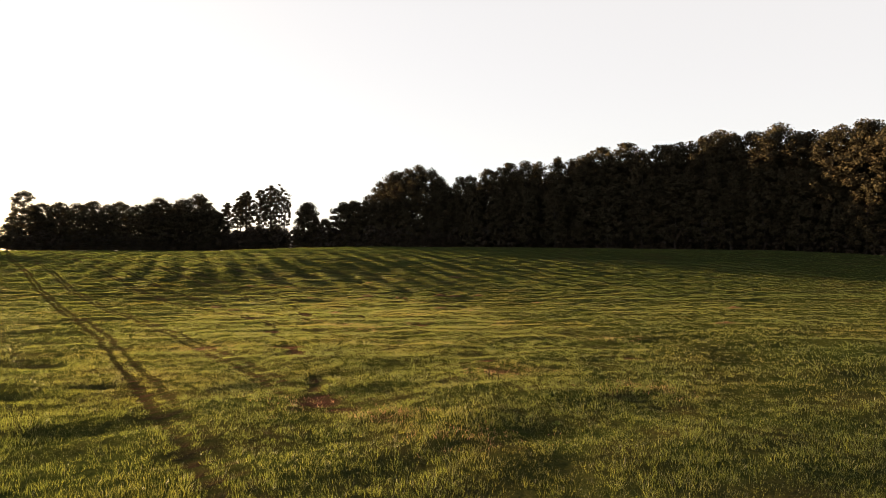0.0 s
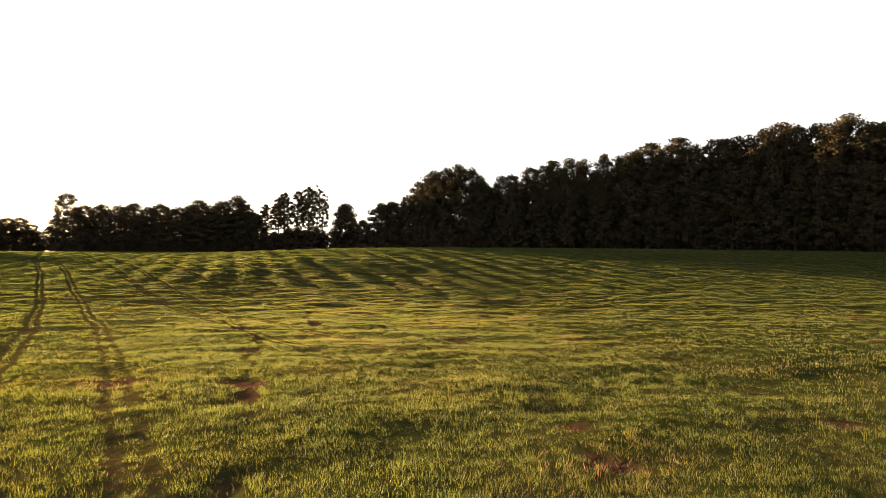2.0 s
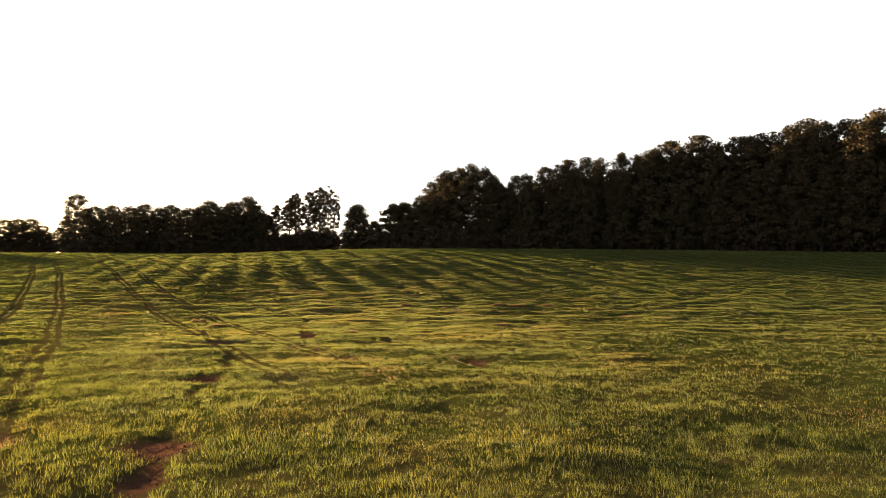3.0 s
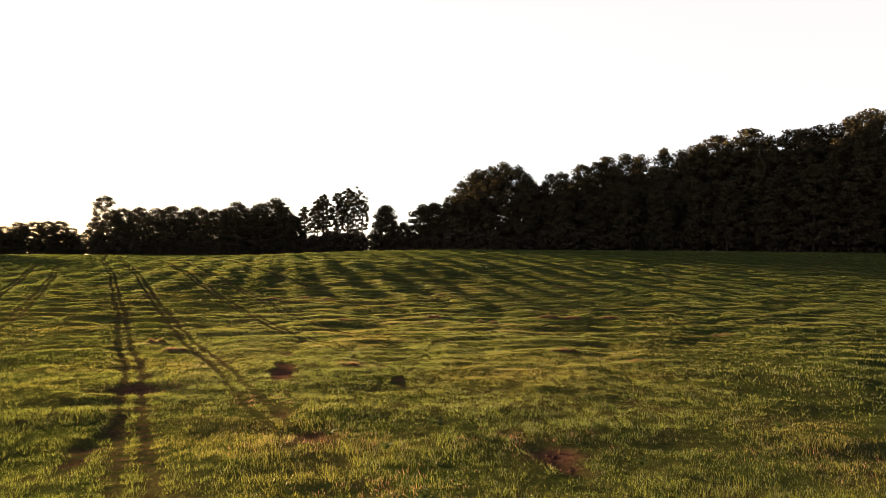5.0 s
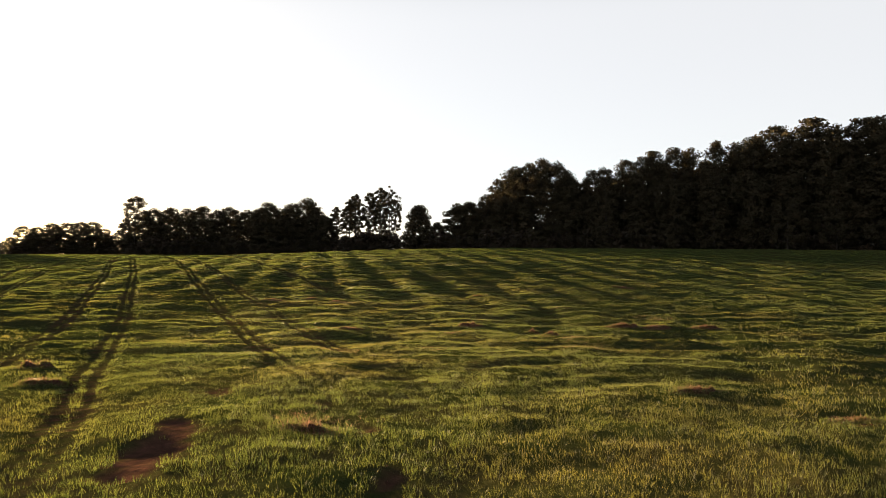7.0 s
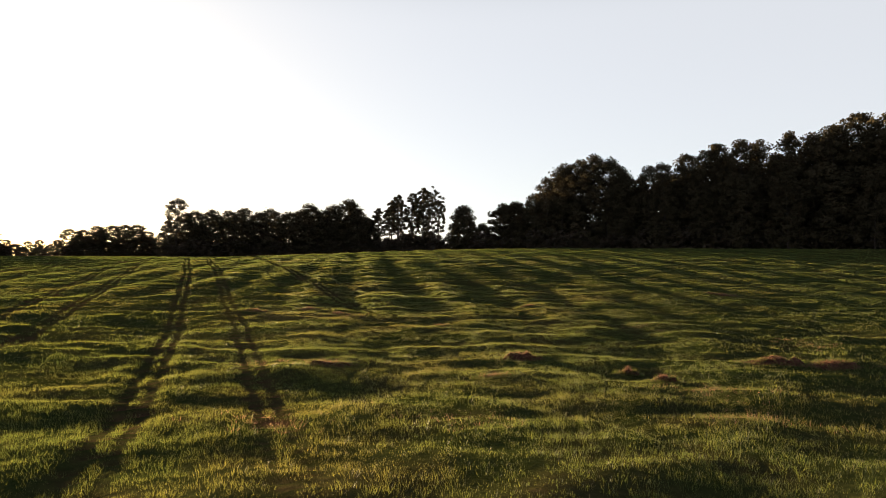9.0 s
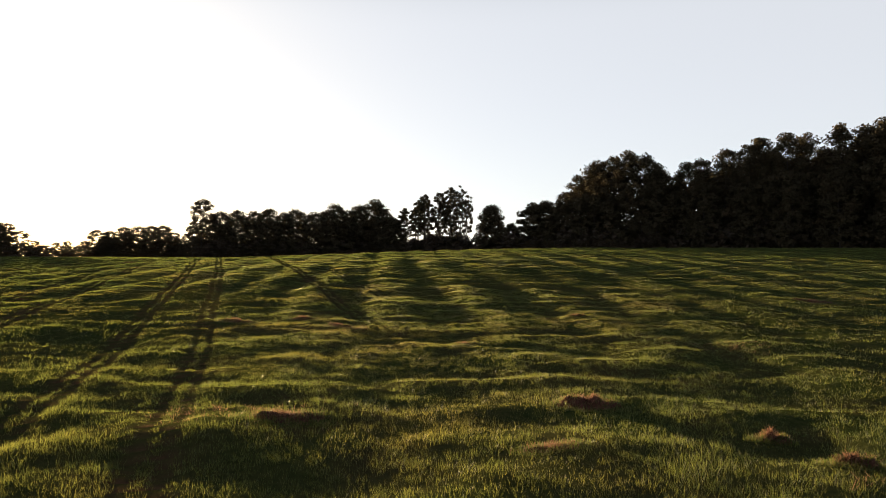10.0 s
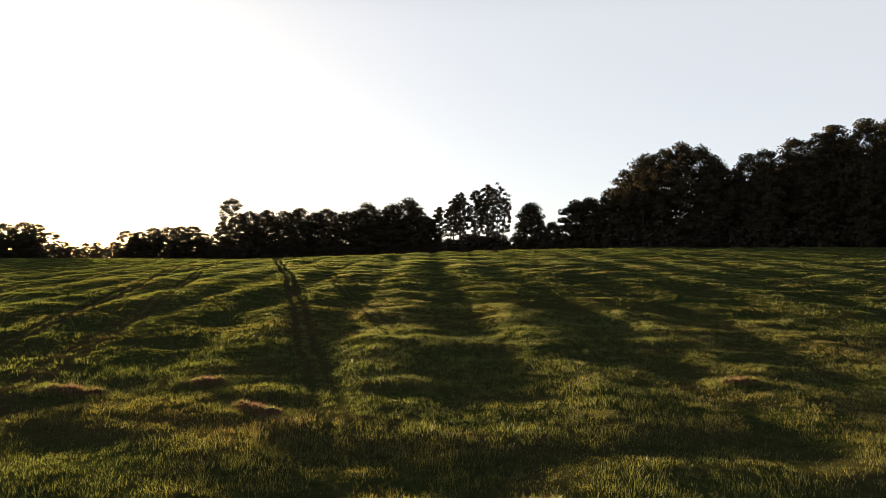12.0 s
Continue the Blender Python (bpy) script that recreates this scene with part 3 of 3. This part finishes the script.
RIGHT_WOOD = [(5.5, 192.1, 23.1), (9.0, 190.7, 24.0), (13.3, 189.0, 25.2), (17.5, 187.1, 25.6), (20.8, 185.6, 26.5), (24.9, 183.8, 27.6), (29.3, 181.8, 25.9), (33.5, 179.7, 27.5),
              (37.2, 177.6, 26.3), (40.8, 175.6, 28.0), (44.4, 173.4, 29.2), (47.8, 171.2, 27.9), (51.1, 169.1, 29.5), (55.1, 166.9, 28.1), (58.3, 165.0, 28.1)]
NEAR_WOOD = [(61.3, 163.0, 28.7), (64.3, 161.1, 28.4), (67.4, 158.9, 30.4), (70.3, 156.7, 30.8), (72.9, 154.8, 30.8), (76.2, 152.0, 29.9), (78.6, 149.9, 30.7), (81.6, 147.2, 31.2), (83.9, 144.5, 29.5), (86.1, 141.6, 29.0), (88.2, 138.7, 29.1), (90.2, 135.9, 28.9), (92.0, 133.0, 30.1), (93.6, 130.2, 29.1), (95.7, 126.5, 29.1), (97.9, 122.0, 28.8), (99.9, 117.6, 28.4)]
FAR_WOOD = [(-142.1, 193.6, 6.4), (-143.8, 192.0, 8.7), (-146.2, 189.8, 10.8), (-148.6, 187.4, 10.6), (-151.2, 184.8, 10.3), (-153.8, 182.1, 10.0), (-156.3, 179.3, 8.8), (-158.6, 176.8, 9.0),
            (-160.6, 174.4, 5.7), (-163.3, 171.1, 5.6), (-165.1, 168.9, 5.2), (-167.9, 165.1, 5.5), (-169.5, 163.0, 5.1), (-172.2, 159.3, 10.2), (-173.9, 156.7, 10.6), (-176.0, 153.6, 10.1), (-178.2, 150.0, 10.0)]


DEEP = {"trunk": [], "crown": []}


def behind(rows, depth, lower, kinds, wide=1.0):
    """A rank of trees behind a row; those deep in the wood are gathered for one joined mass."""
    for x, y, h in rows:
        d = math.hypot(x, y)
        f = 1 + (depth + pick.uniform(-2, 2)) / d
        x, y, h = x * f + pick.uniform(-2, 2), y * f + pick.uniform(-2, 2), h * lower * pick.uniform(0.9, 1.0)
        if kinds is not BACK:
            stand(kinds, x, y, h, wide=wide)
            continue
        k = h / NOMINAL
        m = np.array(pose(x, y, ground_z(x, y), 0, 0, pick.uniform(0, 360)) @ Matrix.Diagonal((k * wide, k * wide, k, 1)))
        for name, (co, faces) in pick.choice(BACK).items():
            DEEP[name].append((co @ m[:3, :3].T + m[:3, 3], faces))


def deep_wood():
    """The inner trees of the woods, too close together to count, as one mass of trunks and crowns."""
    co, faces, kind, n = [], [], [], 0
    for name, slot in (("crown", 0), ("trunk", 1)):
        for c, f in DEEP[name]:
            f = f + n
            if f.shape[1] == 4:
                f = np.concatenate([f[:, :3], f[:, [0, 2, 3]]])
            co.append(c)
            faces.append(f)
            kind.append(np.full(len(f), slot))
            n += len(c)
    me = quick_mesh("inner_woods", np.concatenate(co), np.concatenate(faces))
    me.materials.append(M_PINE)
    me.materials.append(M_BARK)
    me.polygons.foreach_set("material_index", np.concatenate(kind).astype(np.int32))
    tagged(new("inner_woods", me), "dense dark evergreen trees deep inside the woods", "woods", kind="stuff")


for x, y, h in LEFT_WOOD[:1] + LEFT_WOOD[2:]:
    stand(EDGED, x, y, h, wide=1.6)
stand(UMBRELLA, *LEFT_WOOD[1], wide=1.3)
for x, y, h in THIN_TREES[:-1]:
    stand(OPEN, x, y, h, wide=1.2)
stand(SPARSE, *THIN_TREES[-1])
for x, y, h in LOW_TREES:
    stand(ROUND, x, y, h, wide=1.2)
for k, (x, y, h) in enumerate(DOME_GROVE):
    stand(UMBRELLA if k in (3, 5) else EDGED if k < 3 else FULL, x, y, 0.975 * h, wide=1.1)
for k, (x, y, h) in enumerate(RIGHT_WOOD + NEAR_WOOD):
    near = (0, 4, -1, 2)[k % 4]
    f = 1 - near / math.hypot(x, y)
    stand(UMBRELLA if k in (26, 28, 29, 31) else CONE if k % 5 == 1 else FULL, x * f, y * f, 0.985 * h * (1 - 0.012 * near), wide=pick.uniform(1.0, 1.25))
for x, y, h in (RIGHT_WOOD + NEAR_WOOD)[1::2]:
    f = 1 - pick.uniform(4.5, 7.0) / math.hypot(x, y)          # younger trees along the wood's edge
    stand(FULL, x * f + pick.uniform(-1.5, 1.5), y * f, h * pick.uniform(0.5, 0.7), wide=1.25)
for x, y, h in FAR_WOOD:
    stand(EDGED, x, y, h, wide=2.0)
behind(FAR_WOOD, 3, 0.75, RANK, 2.2)
behind(FAR_WOOD, 7, 0.9, BACK, 2.2)
behind(LEFT_WOOD[2:], 3, 0.96, RANK, 1.7)
behind(LEFT_WOOD, 9, 0.82, BACK, 2.0)
behind(LEFT_WOOD, 14, 0.5, BACK, 2.6)
behind(THIN_TREES, 3, 0.42, RANK, 1.8)
behind(THIN_TREES, 5, 0.93, OPEN, 1.0)
behind(DOME_GROVE[:2] + DOME_GROVE[5:], 7, 0.9, RANK)
behind(DOME_GROVE[2:5], 6, 0.92, UMBRELLA)
behind(RIGHT_WOOD + NEAR_WOOD, 8, 0.97, RANK)
behind(RIGHT_WOOD + NEAR_WOOD, 16, 0.92, BACK, 1.3)
behind(RIGHT_WOOD + NEAR_WOOD, 24, 0.9, BACK, 1.3)
behind(DOME_GROVE, 3, 0.45, BACK, 1.9)
behind(DOME_GROVE[:3] + DOME_GROVE[6:], 5, 0.95, RANK, 1.1)
behind(DOME_GROVE[:3] + DOME_GROVE[6:], 9, 0.9, BACK, 1.3)
behind(DOME_GROVE, 8, 0.42, BACK, 1.6)
behind(LOW_TREES[1:], 4, 0.6, BACK, 1.6)
behind(THIN_TREES + LOW_TREES, 7, 0.36, BACK, 3.0)
behind(LEFT_WOOD[-4:] + THIN_TREES + LOW_TREES[1:], 2, 0.33, BACK, 2.8)
behind(LEFT_WOOD, 4, 0.4, BACK, 2.4)
behind(FAR_WOOD, 4, 0.6, BACK, 2.4)
behind(RIGHT_WOOD + NEAR_WOOD, 3, 0.45, BACK, 1.6)
behind(RIGHT_WOOD + NEAR_WOOD, 12, 0.5, BACK, 2.0)
behind(DOME_GROVE[3:] + RIGHT_WOOD + NEAR_WOOD, 20, 0.3, BACK, 3.2)
behind(LEFT_WOOD, 11, 0.4, BACK, 3.2)
deep_wood()


def thicket(rows, step, low, high, forward):
    """Shrubs in a broken line along the foot of a row of trees."""
    for (x0, y0, _), (x1, y1, _) in zip(rows, rows[1:]):
        n = max(1, round(math.hypot(x1 - x0, y1 - y0) / step))
        for k in range(n):
            t = (k + pick.random()) / n
            x, y = x0 + (x1 - x0) * t, y0 + (y1 - y0) * t
            f = 1 - (forward + pick.uniform(-1.5, 1.5)) / math.hypot(x, y)
            stand(SHRUB, x * f, y * f, pick.uniform(low, high), nominal=5.0, wide=pick.uniform(1.0, 1.4))


thicket(LEFT_WOOD + THIN_TREES, 2.0, 3.5, 6.5, 2)
thicket(THIN_TREES + LOW_TREES[1:] + DOME_GROVE[:3], 2.2, 5.0, 8.5, 1)
thicket(DOME_GROVE + RIGHT_WOOD + NEAR_WOOD, 2.2, 4.0, 8.0, 3)
thicket(DOME_GROVE[5:] + RIGHT_WOOD + NEAR_WOOD, 2.6, 4.0, 6.0, -5)
thicket(LEFT_WOOD, 2.0, 3.0, 5.0, -4)
thicket(FAR_WOOD, 2.5, 3.0, 5.0, 1)


# ---- loose things on the field ----
def straws(x, y, z, long, up, wide, r):
    """Loose blades from the places given, lying outward in all directions and rising by up."""
    n = len(x)
    a, l = r.random(n) * 2 * math.pi, long * (0.4 + 0.6 * r.random(n))
    base = np.column_stack([x, y, z])
    tip = base + np.column_stack([np.cos(a) * l, np.sin(a) * l, up * (0.3 + 0.9 * r.random(n))])
    side = np.column_stack([-np.sin(a), np.cos(a), 0 * a]) * wide
    return np.stack([base - side, base + side, tip], 1).reshape(-1, 3)


def mound(x, y, wide, tall, seed):
    """A low ragged ridge of clay clods, thrown up by the plough, with dry grass lying over it and wheat growing up its sides."""
    r = np.random.default_rng(seed)
    root = new("soil_mound")
    angle, base = r.uniform(-10, 35), ground_z(x, y)
    ca, sa = math.cos(radians(angle)), math.sin(radians(angle))

    def lie(u, v):
        """How the ground under the heap rises and falls."""
        return height(x + ca * u - sa * v, y + sa * u + ca * v) - base

    crown = [(r.uniform(-0.75, 0.75), r.uniform(-0.3, 0.3), r.uniform(0.28, 0.5), r.uniform(0.45, 1.0)) for _ in range(5)] + [(0, 0, 0.62, 0.7)]

    def top(u, v):
        """Height of the heap, 0 to about 1, at u, v of its half width and half depth."""
        z = np.zeros_like(u)
        for cu, cv, cr, ch in crown:
            z = np.maximum(z, ch * np.exp(-((u - cu) ** 2 + (v - cv) ** 2) / cr ** 2))
        z = z + 0.22 * lumps(u * 4 + seed, v * 3) + 0.12 * lumps(u * 11 + seed, v * 8) - 0.16
        return z * (1 - smooth((np.hypot(u, v) - 0.75) / 0.5))

    depth = 0.5 * wide
    n = 34
    u, v = np.meshgrid(np.linspace(-1.25, 1.25, n), np.linspace(-1.25, 1.25, n))
    u, v = u.ravel(), v.ravel()
    co = np.column_stack([u * wide, v * depth, tall * top(u, v) + 0.012 * lumps(u * 19, v * 19) * (np.hypot(u, v) < 1) - 0.03 * smooth((np.hypot(u, v) - 0.9) / 0.35) + lie(u * wide, v * depth)])
    i = (np.arange(n - 1)[:, None] * n + np.arange(n - 1)[None]).ravel()
    part("clay", quick_mesh("clay", co, np.column_stack([i, i + 1, i + 1 + n, i + n])), M_SOIL, root, "crumbling red clay heap")
    m = 800
    u, v = r.normal(size=m) * 0.42, r.normal(size=m) * 0.36
    co = straws(u * wide, v * depth, tall * np.maximum(top(u, v), 0) + 0.004 + lie(u * wide, v * depth), 0.09, 0.06, 0.0035, r)
    straw = part("dry_grass", quick_mesh("dry_grass", co, np.arange(3 * m).reshape(-1, 3)), M_DRY, root)
    tagged(straw, "withered straw-coloured grass", kind="stuff")
    m = 2200
    t, q = r.random(m) * 2 * math.pi, 0.3 + 1.1 * r.random(m) ** 0.8
    u, v = np.cos(t) * q, np.sin(t) * q
    co = straws(u * wide, v * depth, tall * np.maximum(top(u, v), 0) - 0.008 + lie(u * wide, v * depth), 0.045, 0.075, 0.0035, r)
    wheat = part("green_grass", quick_mesh("green_grass", co, np.arange(3 * m).reshape(-1, 3)), M_GRASS, root)
    tagged(wheat, "green wheat growing up its sides", kind="stuff")
    root.matrix_basis = pose(x, y, base - 0.01, 0, 0, angle)
    return tagged(root, "low heap of red clay with withered grass on the turf", "soil mound", "heaps of clay on the field")


# Each row: x, y, half width, height
MOUNDS = [(-5.5, 31.2, 0.34, 0.13), (-13.0, 34.6, 0.34, 0.16), (-11.5, 33.2, 0.38, 0.1), (-5.7, 46.0, 0.41, 0.19), (-3.4, 45.1, 0.19, 0.12), (-2.8, 44.2, 0.21, 0.13), (-9.5, 43.8, 0.45, 0.1), (-5.9, 43.7, 0.3, 0.07), (-0.3, 46.9, 0.52, 0.13), (-13.3, 52.5, 0.45, 0.13), (-16.5, 52.2, 0.45, 0.11), (-15.0, 53.5, 0.38, 0.11), (-9.0, 50.9, 0.26, 0.08), (6.4, 42.2, 0.45, 0.11), (-0.2, 35.0, 0.38, 0.11), (1.5, 33.3, 0.26, 0.06), (16.9, 35.5, 0.45, 0.14), (11.7, 25.1, 0.45, 0.1), (-6.9, 56.3, 0.3, 0.08), (1.3, 63.2, 0.6, 0.12), (0.8, 46.9, 0.6, 0.12), (2.6, 47.3, 0.5, 0.1)]
for k, row in enumerate(MOUNDS):
    x, y, wide, tall = row
    mound(x, y, 1.25 * wide, 1.15 * tall, seed=k + 3)


def weed():
    """A flat rosette of broad leaves."""
    root = new("broadleaf_weed")
    r = random.Random(4)
    for k in range(6):
        bm = bmesh.new()
        long, wide, up = r.uniform(0.09, 0.15), r.uniform(0.022, 0.034), r.uniform(0.03, 0.09)
        rows = []
        for i in range(5):
            u = i / 4
            w = wide * math.sin(math.pi * min(0.97, 0.12 + 0.85 * u))
            z = up * math.sin(u * 2.2) + 0.02
            rows.append([bm.verts.new((long * u, s * w, z - (0.006 if s == 0 else 0))) for s in (-1, 0, 1)])
        for p, q in zip(rows, rows[1:]):
            for i in (0, 1):
                bm.faces.new((p[i], p[i + 1], q[i + 1], q[i]))
        leaf = part("leaf", bm, M_WEED, root)
        leaf.matrix_basis = pose(0, 0, 0, 0, 0, 60 * k + r.uniform(-15, 15))
    return tagged(root, "pale green broad-leaved weed rosette in the turf", "weed", "weeds in the turf")


M_WEED = leafy("weed_leaf", [(0.3, (0.035, 0.055, 0.014)), (0.7, (0.055, 0.070, 0.022))], 9.0, 0.3, rough=0.7, gloss=0.08)
WEEDS = [(-6.7, 26.8), (-2.6, 25.3), (-3.0, 24.0), (-0.3, 27.6), (-0.0, 23.9), (2.2, 25.8), (3.7, 25.6), (-3.9, 24.6), (-2.2, 22.1), (-6.7, 26.6), (-3.5, 25.4), (-0.2, 27.6), (-2.5, 25.2), (0.5, 28.0), (1.7, 9.5), (1.5, 8.0), (4.6, 14.8), (0.5, 17.5), (-0.3, 16.4), (2.4, 17.9), (3.0, 17.8)]
first = weed()
for k, (x, y) in enumerate(WEEDS):
    m = pose(x, y, ground_z(x, y) + 0.03, 0, 0, 47 * k) @ Matrix.Scale(0.75 + 0.15 * (k % 3), 4)
    if k == 0:
        first.matrix_basis = m
    else:
        copy_thing(first, m @ Matrix.Diagonal((*(1 / v for v in first.scale), 1)))
